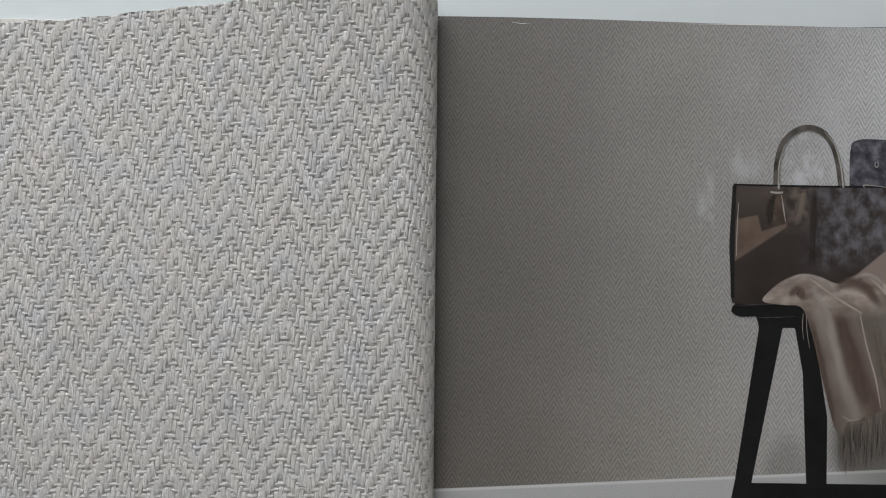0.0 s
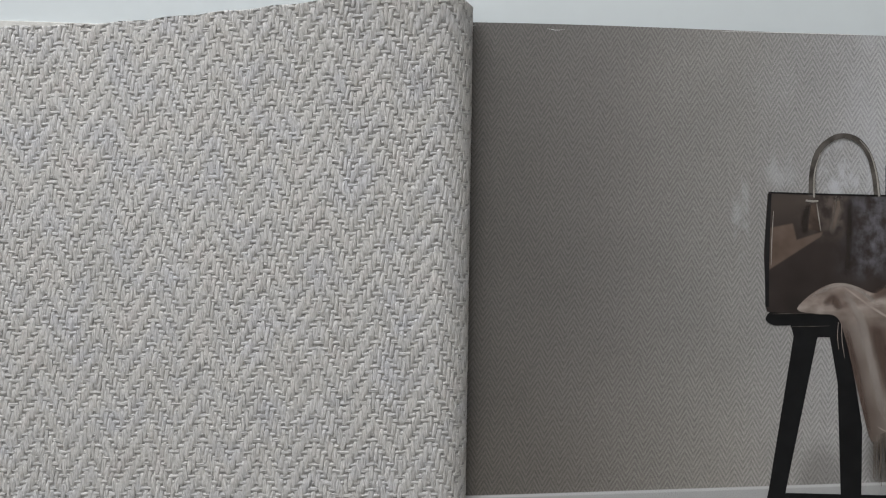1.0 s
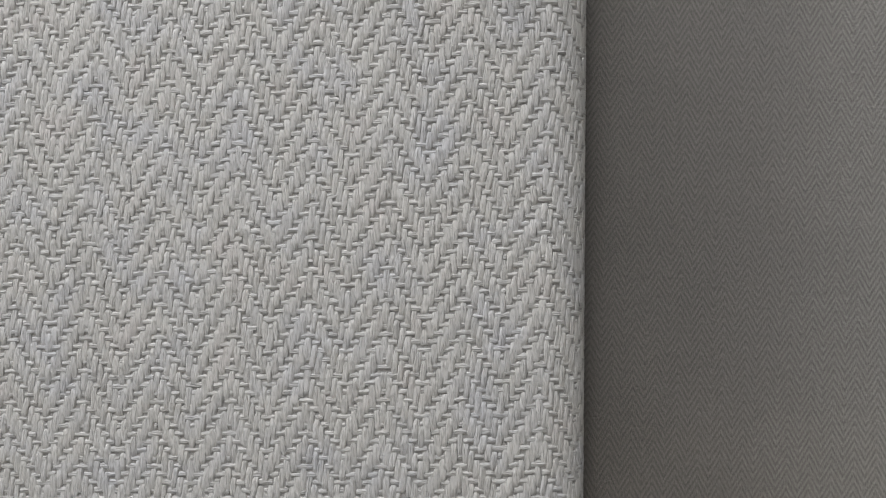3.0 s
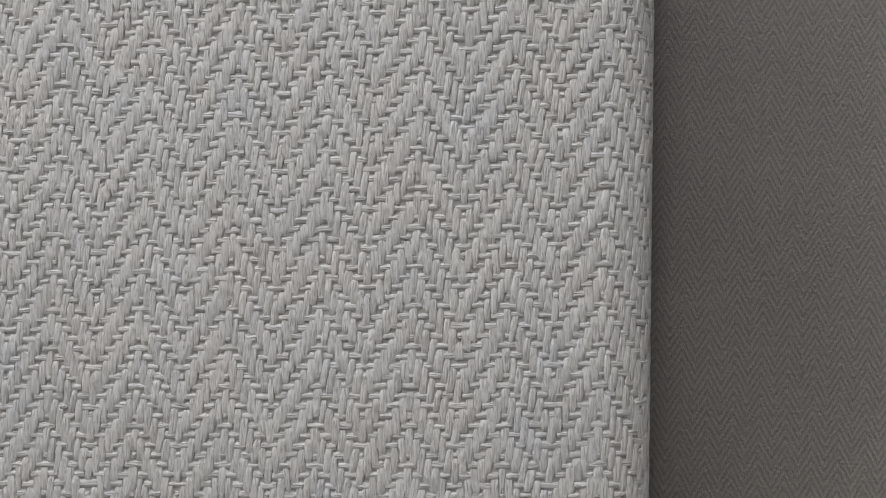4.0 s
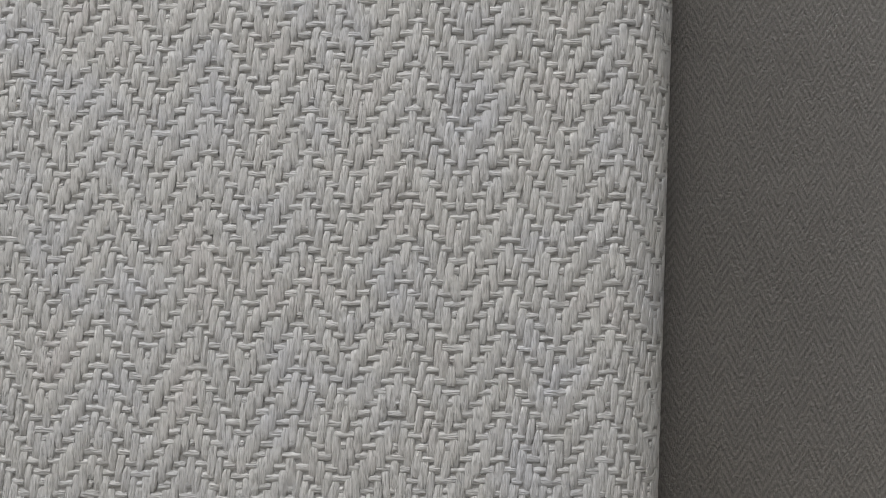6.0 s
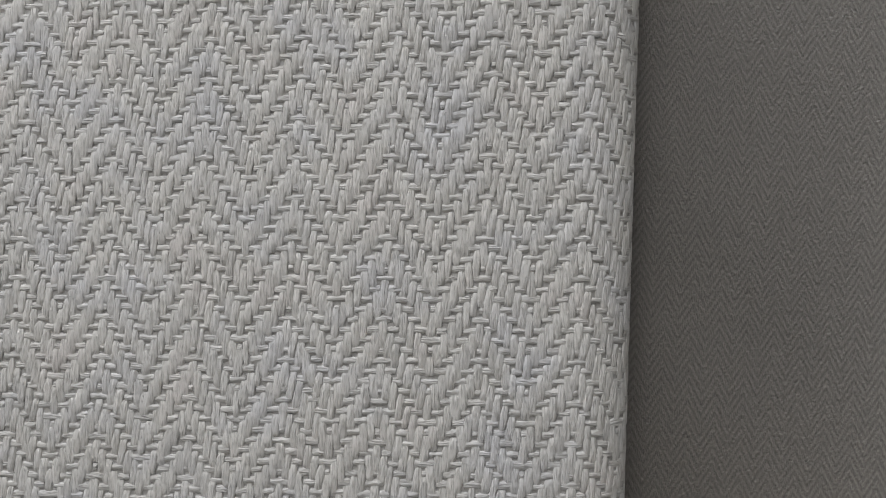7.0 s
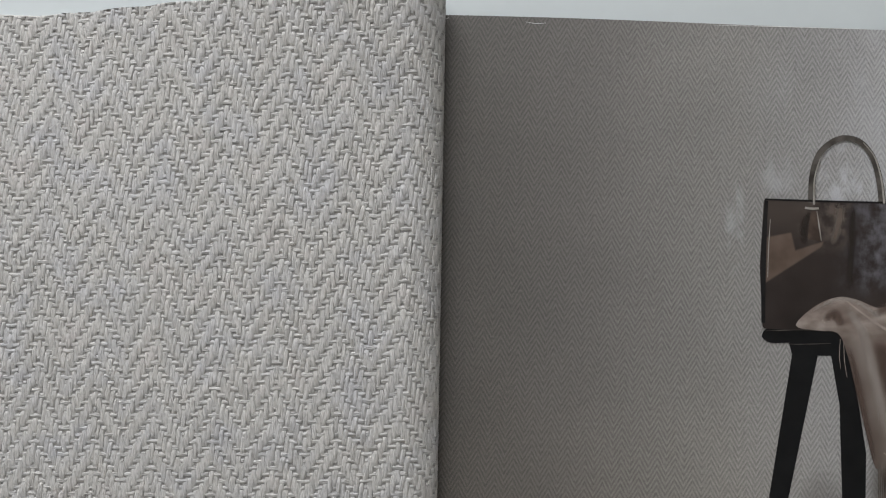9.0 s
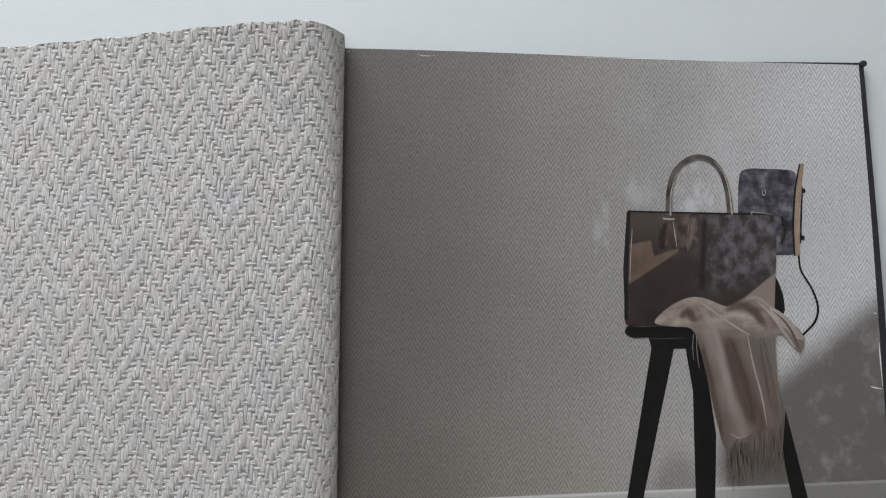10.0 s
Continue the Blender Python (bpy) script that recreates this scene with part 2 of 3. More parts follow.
M_GROUND = plain("weave_ground", (0.34, 0.332, 0.318), 0.75, 0.12, 900, 0.0002)
M_WARP = yarn_material("warp_yarn", 1900, 190, 1.06)
M_WEFT = yarn_material("weft_yarn", 220, 1500, 0.87)
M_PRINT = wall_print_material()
M_BAG = bag_ink()
M_BAGLIT = ink("printed_lit_leather", ((0.3, (0.085, 0.052, 0.036)), (0.7, (0.15, 0.098, 0.072))), 60)
M_TAG = ink("printed_tag", ((0.3, (0.040, 0.028, 0.022)), (0.7, (0.095, 0.068, 0.054))), 110)
M_BAGEDGE = ink("printed_leather_edge", ((0.3, (0.006, 0.006, 0.007)), (0.7, (0.018, 0.016, 0.016))), 90)
M_HANDLE = ink("printed_handle", ((0.3, (0.035, 0.030, 0.026)), (0.6, (0.10, 0.09, 0.08))), 120)
M_GLEAM = ink("printed_gleam", ((0.3, (0.20, 0.185, 0.16)), (0.7, (0.36, 0.34, 0.315))), 90)
M_TAN = ink("printed_tan_edge", ((0.3, (0.20, 0.14, 0.09)), (0.7, (0.36, 0.27, 0.20))), 90)
M_BAG_B = ink("printed_blue_leather", ((0.36, (0.020, 0.019, 0.025)), (0.50, (0.058, 0.057, 0.070)), (0.66, (0.150, 0.150, 0.172))), 100)
M_STOOL = ink("printed_black_wood", ((0.3, (0.0050, 0.0050, 0.0054)), (0.7, (0.0095, 0.0095, 0.0102))), 70)
M_SCARF = scarf_ink()
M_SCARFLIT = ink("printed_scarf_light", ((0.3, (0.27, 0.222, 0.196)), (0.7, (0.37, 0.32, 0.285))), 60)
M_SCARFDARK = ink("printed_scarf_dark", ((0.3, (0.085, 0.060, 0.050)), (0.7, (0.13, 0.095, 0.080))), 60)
M_FRINGE = ink("printed_fringe", ((0.3, (0.080, 0.064, 0.052)), (0.7, (0.155, 0.130, 0.112))), 300, (1, 0.2))
M_SCUFF = plain("bare_paper", (0.70, 0.70, 0.68), 0.9, 0.1, 400)


# ---- building helpers ----
def mesh_object(name, verts, faces, materials, parent=None, uv=None, index=None, smooth=True):
    me = bpy.data.meshes.new(name)
    me.from_pydata([tuple(p) for p in verts], [], faces)
    for m in materials if isinstance(materials, (list, tuple)) else [materials]:
        me.materials.append(m)
    if uv is not None:
        layer = me.uv_layers.new(name="UVMap")
        loops = np.zeros(len(me.loops), dtype=np.int32)
        me.loops.foreach_get("vertex_index", loops)
        layer.data.foreach_set("uv", np.asarray(uv, dtype=np.float32)[loops].ravel())
    if index is not None:
        me.polygons.foreach_set("material_index", index)
    me.polygons.foreach_set("use_smooth", smooth if isinstance(smooth, list) else [smooth] * len(me.polygons))
    me.update()
    ob = new(name, me)
    if parent is not None:
        ob.parent = parent
    return ob


def part(name, bm, material, parent, label=""):
    me = bpy.data.meshes.new(name)
    bm.to_mesh(me)
    bm.free()
    me.materials.append(material)
    ob = new(name, me)
    ob.parent = parent
    return tagged(ob, label)


def block(x0, y0, z0, x1, y1, z1, bevel=0.0, segments=2):
    bm = bmesh.new()
    bmesh.ops.create_cube(bm, size=1.0)
    for w in bm.verts:
        w.co = Vector((x0 if w.co.x < 0 else x1, y0 if w.co.y < 0 else y1, z0 if w.co.z < 0 else z1))
    if bevel:
        bmesh.ops.bevel(bm, geom=bm.edges[:], offset=bevel, segments=segments, affect="EDGES", profile=0.5)
    return bm


def prism(outline, z0, z1, bevel=0.0):
    """A flat board over a closed outline."""
    bm = bmesh.new()
    f = bm.faces.new([bm.verts.new((x, y, z0)) for x, y in outline])
    top = bmesh.ops.extrude_face_region(bm, geom=[f])["geom"]
    for w in top:
        if isinstance(w, bmesh.types.BMVert):
            w.co.z = z1
    bmesh.ops.recalc_face_normals(bm, faces=bm.faces[:])
    if bevel:
        bmesh.ops.bevel(bm, geom=[e for e in bm.edges if abs(e.verts[0].co.z - e.verts[1].co.z) < 1e-6], offset=bevel, segments=2, affect="EDGES", profile=0.5)
    return bm


def spline(points, steps=6, closed=False):
    """A smooth line through a few points (Catmull-Rom)."""
    p = [Vector(q) for q in points]
    n = len(p)
    out = []
    for i in range(n if closed else n - 1):
        if closed:
            a, b, c, d = p[i - 1], p[i], p[(i + 1) % n], p[(i + 2) % n]
        else:
            a, b, c, d = p[max(i - 1, 0)], p[i], p[i + 1], p[min(i + 2, n - 1)]
        for k in range(steps):
            t = k / steps
            out.append(0.5 * ((2 * b) + (c - a) * t + (2 * a - 5 * b + 4 * c - d) * t * t + (3 * b - a - 3 * c + d) * t ** 3))
    if not closed:
        out.append(p[-1])
    return [(q.x, q.y) for q in out]


def rounded(points, radius, steps=4):
    """An outline with its corners rounded."""
    out, n = [], len(points)
    for i in range(n):
        a, b, c = Vector(points[i - 1]), Vector(points[i]), Vector(points[(i + 1) % n])
        r = min(radius, (a - b).length * 0.45, (c - b).length * 0.45)
        s, e = b + (a - b).normalized() * r, b + (c - b).normalized() * r
        for k in range(steps + 1):
            t = k / steps
            q = s * (1 - t) ** 2 + b * 2 * t * (1 - t) + e * t * t
            out.append((q.x, q.y))
    return out


INK = 0.00012              # step between printed layers


def printed(name, outline, material, layer, page, label=""):
    """A flat area of the printed picture."""
    bm = bmesh.new()
    vs = [bm.verts.new((x, y, layer * INK)) for x, y in outline]
    es = [bm.edges.new((vs[i - 1], vs[i])) for i in range(len(vs))]
    bmesh.ops.triangle_fill(bm, edges=es, use_beauty=True, normal=(0, 0, 1))
    return part(name, bm, material, page, label)


def stroke(points, widths, steps=6):
    """The outline of a band along a smooth line; its width goes evenly through widths."""
    line = [Vector(q) for q in spline(points, steps)]
    left, right = [], []
    for i, q in enumerate(line):
        d = (line[min(i + 1, len(line) - 1)] - line[max(i - 1, 0)]).normalized()
        w = np.interp(i / (len(line) - 1), np.linspace(0, 1, len(widths)), widths) / 2
        left.append((q.x - d.y * w, q.y + d.x * w))
        right.append((q.x + d.y * w, q.y - d.x * w))
    return left + right[::-1]


def soft_ink(name, colour, strength):
    """Printed tone that fades out across and along a stroke."""
    n = Nodes(name, 0.48, coat=0.04, specular=0.25)
    u, w, _ = n.split(n.coords("UV"))
    across = n.smooth(n.math("ABSOLUTE", n.math("SUBTRACT", u, 0.5)), 0.5, 0.05)
    along = n.math("MULTIPLY", n.smooth(w, 0.0, 0.22), n.smooth(w, 1.0, 0.78))
    n.put(n.b.inputs["Alpha"], n.math("MULTIPLY", n.math("MULTIPLY", across, along), strength))
    return n.done(n.ramp(n.noise(n.coords(), 120, 2), (0.3, tuple(c * 0.88 for c in colour)), (0.7, tuple(min(1, c * 1.12) for c in colour))))


def shaded(name, points, widths, material, layer, page, steps=6):
    """A blurred stroke of the printed picture."""
    outline = stroke(points, widths, steps)
    k = len(outline) // 2
    verts, uv, faces = [], [], []
    for i in range(k):
        (ax, ay), (bx, by) = outline[i], outline[2 * k - 1 - i]
        for f in (0.0, 0.5, 1.0):
            verts.append((ax + (bx - ax) * f, ay + (by - ay) * f, layer * INK))
            uv.append((f, i / (k - 1)))
    for i in range(k - 1):
        for c in (0, 1):
            q = i * 3 + c
            faces.append((q, q + 3, q + 4, q + 1))
    return mesh_object(name, verts, faces, material, page, uv, smooth=False)


# ---- room ----
def room():
    t = 0.12
    tagged(part("floor", block(-ROOM_X, ROOM_Y0, FLOOR_Z - 0.1, ROOM_X, ROOM_Y1, FLOOR_Z), M_FLOOR, None), "brown wooden floor of the room", "floor", kind="structure")
    tagged(part("ceiling", block(-ROOM_X, ROOM_Y0, CEIL_Z, ROOM_X, ROOM_Y1, CEIL_Z + 0.1), M_CEIL, None), "plain white painted ceiling", "ceiling", kind="structure")
    tagged(part("wall_south", block(-ROOM_X - t, ROOM_Y0 - t, FLOOR_Z, ROOM_X + t, ROOM_Y0, CEIL_Z), M_WALL, None), "plain off-white painted wall", "wall", kind="structure")
    tagged(part("wall_west", block(-ROOM_X - t, ROOM_Y0, FLOOR_Z, -ROOM_X, ROOM_Y1, CEIL_Z), M_WALL, None), "plain off-white painted wall", "wall", kind="structure")

    def pierced(name, along, lo, hi, at, w0, w1, z0, z1):
        bm = bmesh.new()
        for a, b, c, d in ((lo, w0, FLOOR_Z, CEIL_Z), (w1, hi, FLOOR_Z, CEIL_Z), (w0, w1, FLOOR_Z, z0), (w0, w1, z1, CEIL_Z)):
            piece = block(a, at, c, b, at + t, d) if along == "x" else block(at, a, c, at + t, b, d)
            me = bpy.data.meshes.new("piece")
            piece.to_mesh(me)
            piece.free()
            bm.from_mesh(me)
            bpy.data.meshes.remove(me)
        tagged(part(name, bm, M_WALL, None), "off-white painted wall with a window opening", "wall", kind="structure")

    pierced("wall_north", "x", -ROOM_X - t, ROOM_X + t, ROOM_Y1, -1.5, 0.0, 0.2, 1.3)
    tagged(part("wall_east", block(ROOM_X, ROOM_Y0, FLOOR_Z, ROOM_X + t, ROOM_Y1, CEIL_Z), M_WALL, None), "plain off-white painted wall", "wall", kind="structure")


room()

# ---- table ----
table = tagged(new("table"), "white lacquered table with a smooth clean top", "table")
table.location = (0, 0, FLOOR_Z)
part("tabletop", block(-0.85, -0.60, 0.75 - 0.03, 0.85, 0.40, 0.75, 0.003), M_TABLE, table)
for lx in (-0.78, 0.72):
    for ly in (-0.55, 0.29):
        part("leg", block(lx, ly, 0.0, lx + 0.06, ly + 0.06, 0.7199, 0.003), M_TABLE, table)

# ---- sample book ----
book = tagged(new("sample_book"), "open wallpaper sample book with black hard cover on a white table", "book")
book.location = (0, 0, TABLE_Z)
LIFT = -TABLE_Z            # the print's height above the table


def raised(ob):
    ob.location.z += LIFT
    return ob


# outline of the printed page: hinge side, top, fore edge
def page_y(x):
    return 0.005 * x / 0.345 + 0.0012 * math.sin(x * 16.0) * (1 - x / 0.36) + 0.0012 * math.exp(-x / 0.05)


FORE = ((0.3455, 0.0052), (0.3560, -0.1000), (0.3640, -0.1900), (0.3800, -0.3700))


def fore_x(y):
    return float(np.interp(-y, [-p[1] for p in FORE], [p[0] for p in FORE]))


def page_z(x):
    """The page dips towards the gutter."""
    return -0.0036 * math.exp(-max(x + 0.02, 0.0) / 0.020)


def printed_page():
    cols = [(-0.02 + 0.10 * i / 24) / 0.36 for i in range(25)] + [(0.08 + 0.28 * i / 20) / 0.36 for i in range(1, 21)]
    rows = 30
    verts, faces = [], []
    for k, dz in ((0, 0.0), (1, -0.0005)):
        for r in range(rows + 1):
            for c in cols:
                x = c * 0.3455
                y = page_y(max(x, 0)) * (1 - r / rows) - 0.37 * r / rows
                x += (fore_x(y) - 0.3455) * max(c, 0)
                verts.append((x, y, page_z(x) + dz))
    n, w = len(cols) * (rows + 1), len(cols)
    for r in range(rows):
        for c in range(w - 1):
            a = r * w + c
            faces.append((a, a + w, a + w + 1, a + 1))
            faces.append((n + a, n + a + 1, n + a + w + 1, n + a + w))
    # the cut edges have corners of their own, so that the face stays flat up to them
    rim = [verts[c] for c in range(w)] + [verts[n + c] for c in range(w)]
    fore = [verts[r * w + w - 1] for r in range(rows + 1)] + [verts[n + r * w + w - 1] for r in range(rows + 1)]
    for c in range(w - 1):
        q = 2 * n + c
        faces.append((q, q + 1, q + w + 1, q + w))
    for r in range(rows):
        q = 2 * n + 2 * w + r
        faces.append((q, q + 1, q + rows + 2, q + rows + 1))
    verts += rim + fore
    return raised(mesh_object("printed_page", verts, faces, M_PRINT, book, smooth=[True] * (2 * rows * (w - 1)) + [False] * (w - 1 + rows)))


cover = raised(part("cover_board", prism(rounded([(0.085, -0.0030), (0.20, 0.0015), (0.3492, 0.0070), (0.3606, -0.1000), (0.3694, -0.1900), (0.3856, -0.3740), (0.085, -0.3740)], 0.0025), -0.0042, -0.0006, 0.0005), M_COVER, book, "black cloth-covered cover board with worn corners"))
part("page_block", prism([(-0.32, -0.010), (0.336, -0.003), (0.36, -0.360), (-0.32, -0.365)], 0.0002, LIFT - 0.0046, 0.0003), M_PAPER, book, "stack of cut paper sheets")
part("cover_corner", prism([(0.3487 + 0.0024 * math.cos(a), 0.0060 + 0.0022 * math.sin(a)) for a in np.linspace(0, 2 * math.pi, 14)[:-1]], LIFT - 0.0040, LIFT + 0.0007, 0.0004), M_COVER, book, "bulged black cloth corner of the cover")
page = tagged(printed_page(), "satin printed photograph of bags on a stool")

# the pictured things, from back to front
BAG = [(0.1920, -0.1000), (0.2900, -0.0980), (0.2925, -0.1160), (0.2920, -0.1760), (0.1935, -0.1758), (0.1908, -0.1400)]
BACK_BAG = [(0.2665, -0.1040), (0.2660, -0.0800), (0.2672, -0.0700), (0.2740, -0.0680), (0.3050, -0.0680), (0.3070, -0.1250), (0.2880, -0.1255)]
printed("back_bag_print", rounded(BACK_BAG, 0.006), M_BAG_B, 1, page, "printed dark blue bag")
printed("back_bag_edge_print", stroke([(0.3085, -0.0635), (0.3062, -0.082), (0.3056, -0.105), (0.3070, -0.125)], (0.0030, 0.0042, 0.0042, 0.0030)), M_TAN, 2, page, "printed tan edge")
printed("back_bag_rim_print", stroke([(0.3068, -0.0640), (0.3041, -0.082), (0.3034, -0.105), (0.3048, -0.1255)], (0.0010, 0.0014, 0.0012)), M_BAGEDGE, 3, page)
printed("back_bag_lip_print", stroke([(0.3090, -0.0790), (0.3086, -0.098), (0.3085, -0.1170)], (0.0008, 0.0012, 0.0008)), M_BAGEDGE, 3, page)
for ky in (-0.0815, -0.1130):
    printed("stud_print", rounded([(0.3088, ky + 0.0016), (0.3112, ky + 0.0012), (0.3112, ky - 0.0016), (0.3088, ky - 0.0016)], 0.0008), M_BAGEDGE, 2, page)
printed("clasp_print", stroke([(0.2833 + 0.0011 * math.sin(a), -0.0840 + 0.0018 * math.cos(a)) for a in np.linspace(0.2, 5.6, 9)], (0.0004, 0.0006, 0.0004)), M_GLEAM, 2, page)
printed("strap_print", stroke([(0.3075, -0.119), (0.3090, -0.134), (0.3170, -0.147), (0.3212, -0.159), (0.3190, -0.169), (0.3110, -0.178)], (0.0012, 0.0014, 0.0016, 0.0014)), M_BAGEDGE, 1, page, "printed thin black strap")
printed("bag_gusset_print", spline([(0.2915, -0.1400), (0.2965, -0.1480), (0.2987, -0.1570), (0.2984, -0.1640), (0.2920, -0.1620)], 4, True), M_BAGEDGE, 1, page)
for name, pts in (("stool_leg_print", [(0.2115, -0.1880), (0.2265, -0.1880), (0.2092, -0.2860), (0.2075, -0.3010), (0.1958, -0.3010), (0.1986, -0.2860)]),
                  ("stool_leg_print", [(0.2325, -0.1830), (0.2450, -0.1880), (0.2520, -0.2250), (0.2556, -0.2450), (0.2562, -0.3010), (0.2440, -0.3010), (0.2395, -0.2180)]),
                  ("stool_leg_print", [(0.3010, -0.2270), (0.3215, -0.3000), (0.3105, -0.3000), (0.2995, -0.2560)])):
    printed(name, pts, M_STOOL, 1, page, "printed black stool leg")
printed("stool_rail_print", [(0.2030, -0.2880), (0.3180, -0.2850), (0.3190, -0.2995), (0.2030, -0.3015)], M_STOOL, 2, page, "printed black stool rail")
printed("stool_collar_print", rounded([(0.2090, -0.1830), (0.2420, -0.1805), (0.2440, -0.1895), (0.2112, -0.1905)], 0.001), M_STOOL, 2, page)
printed("stool_seat_print", rounded([(0.1925, -0.1810), (0.1950, -0.1755), (0.2420, -0.1725), (0.2430, -0.1810), (0.1980, -0.1842)], 0.0028), M_STOOL, 3, page, "printed black stool seat")
printed("handbag_print", rounded(BAG, 0.002), M_BAG, 4, page, "printed dark brown leather handbag")
printed("handbag_side_print", stroke([(0.1935, -0.1010), (0.1928, -0.132), (0.1938, -0.1725)], (0.0020, 0.0030, 0.0022)), M_BAGEDGE, 5, page)
printed("handbag_piping_print", stroke([(0.1960, -0.112), (0.1955, -0.130), (0.1955, -0.146)], (0.0003, 0.0006, 0.0003)), M_GLEAM, 6, page)
printed("handbag_rim_print", stroke([(0.1925, -0.1003), (0.242, -0.0996), (0.2895, -0.0982)], (0.0010, 0.0012, 0.0010)), M_BAGEDGE, 5, page)
ARCH = [(0.2200, -0.1015), (0.2200, -0.086), (0.2232, -0.073), (0.2308, -0.0648), (0.2392, -0.0620), (0.2480, -0.0645), (0.2550, -0.0730), (0.2592, -0.0860), (0.2612, -0.1000)]
printed("handle_print", stroke(ARCH, (0.0044, 0.0036, 0.0034, 0.0036, 0.0044)), M_HANDLE, 5, page, "printed arched handle")
printed("handle_gleam_print", stroke([(x + 0.0012, y - 0.0006) for x, y in ARCH[:3]], (0.0012, 0.0009, 0.0003)), M_GLEAM, 6, page)
printed("handle_gleam_print", stroke([(x + 0.0010, y + 0.0004) for x, y in ARCH[5:]], (0.0003, 0.0010, 0.0012)), M_GLEAM, 6, page)
printed("buckle_print", stroke([(0.2160, -0.1042), (0.2200, -0.1046), (0.2240, -0.1042)], (0.0012, 0.0014, 0.0012)), M_GLEAM, 7, page, "printed pale buckle")
printed("tag_print", rounded([(0.2195, -0.1060), (0.2232, -0.1060), (0.2262, -0.1235), (0.2180, -0.1225)], 0.001), M_TAG, 6, page, "printed leather luggage tag")
printed("tag_edge_print", stroke([(0.2230, -0.1060), (0.2246, -0.1150), (0.2260, -0.1230)], (0.0004, 0.0008, 0.0004)), M_GLEAM, 7, page)
SCARF_TOP = [(0.2125, -0.1730), (0.2240, -0.1610), (0.2370, -0.1555), (0.2490, -0.1570), (0.2610, -0.1608), (0.2710, -0.1550), (0.2800, -0.1530), (0.2910, -0.1600), (0.3030, -0.1690), (0.3120, -0.1790), (0.3100, -0.1890), (0.3050, -0.1860), (0.3000, -0.1792), (0.2930, -0.1800)]
SCARF_FALL = [(0.2955, -0.2100), (0.2990, -0.2350), (0.2860, -0.2410), (0.2790, -0.2470), (0.2680, -0.2500), (0.2610, -0.2530), (0.2550, -0.2340), (0.2490, -0.2110), (0.2430, -0.1890), (0.2370, -0.1765), (0.2250, -0.1755)]
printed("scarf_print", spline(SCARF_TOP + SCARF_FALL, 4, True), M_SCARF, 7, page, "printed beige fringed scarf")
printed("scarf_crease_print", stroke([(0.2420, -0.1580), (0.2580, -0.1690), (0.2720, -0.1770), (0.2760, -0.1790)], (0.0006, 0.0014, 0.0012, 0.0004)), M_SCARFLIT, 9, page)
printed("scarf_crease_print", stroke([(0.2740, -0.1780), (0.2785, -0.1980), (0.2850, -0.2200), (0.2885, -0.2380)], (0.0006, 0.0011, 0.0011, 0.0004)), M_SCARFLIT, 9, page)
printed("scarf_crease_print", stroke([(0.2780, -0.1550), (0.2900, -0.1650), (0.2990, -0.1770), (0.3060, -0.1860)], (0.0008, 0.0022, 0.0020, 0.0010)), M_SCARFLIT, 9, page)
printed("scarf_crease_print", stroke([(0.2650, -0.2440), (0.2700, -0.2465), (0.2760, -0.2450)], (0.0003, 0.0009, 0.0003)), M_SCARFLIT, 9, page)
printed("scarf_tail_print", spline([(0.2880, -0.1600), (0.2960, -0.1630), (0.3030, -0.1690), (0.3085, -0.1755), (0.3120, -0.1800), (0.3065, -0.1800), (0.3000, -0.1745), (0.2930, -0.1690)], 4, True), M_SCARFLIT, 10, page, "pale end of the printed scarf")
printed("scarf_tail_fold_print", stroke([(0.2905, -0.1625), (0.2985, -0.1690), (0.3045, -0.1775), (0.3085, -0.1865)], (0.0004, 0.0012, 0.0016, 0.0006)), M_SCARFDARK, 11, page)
printed("bag_clip_print", stroke([(0.2755, -0.0992), (0.2758, -0.0975), (0.2890, -0.0984)], (0.0005, 0.0007, 0.0004)), M_GLEAM, 7, page)
printed("seat_gleam_print", stroke([(0.1950, -0.1770), (0.2050, -0.1763), (0.2200, -0.1752)], (0.0002, 0.0005, 0.0002)), M_HANDLE, 7, page)
printed("collar_gleam_print", stroke([(0.2095, -0.1842), (0.2200, -0.1836), (0.2330, -0.1826)], (0.0002, 0.0005, 0.0002)), M_HANDLE, 7, page)
rng = random.Random(4)
for i in range(48):
    f = i / 47
    x0 = 0.2625 + 0.0355 * f
    y0 = -0.2500 + 0.0135 * f
    drop = 0.024 + 0.008 * rng.random()
    sway = (rng.random() - 0.5) * 0.004
    printed("fringe_strand_print", stroke([(x0, y0), (x0 + 0.001 + sway * 0.4, y0 - drop * 0.5), (x0 + 0.002 + sway, y0 - drop)], (0.0007, 0.0005, 0.0003), 4), M_FRINGE, 8, page)

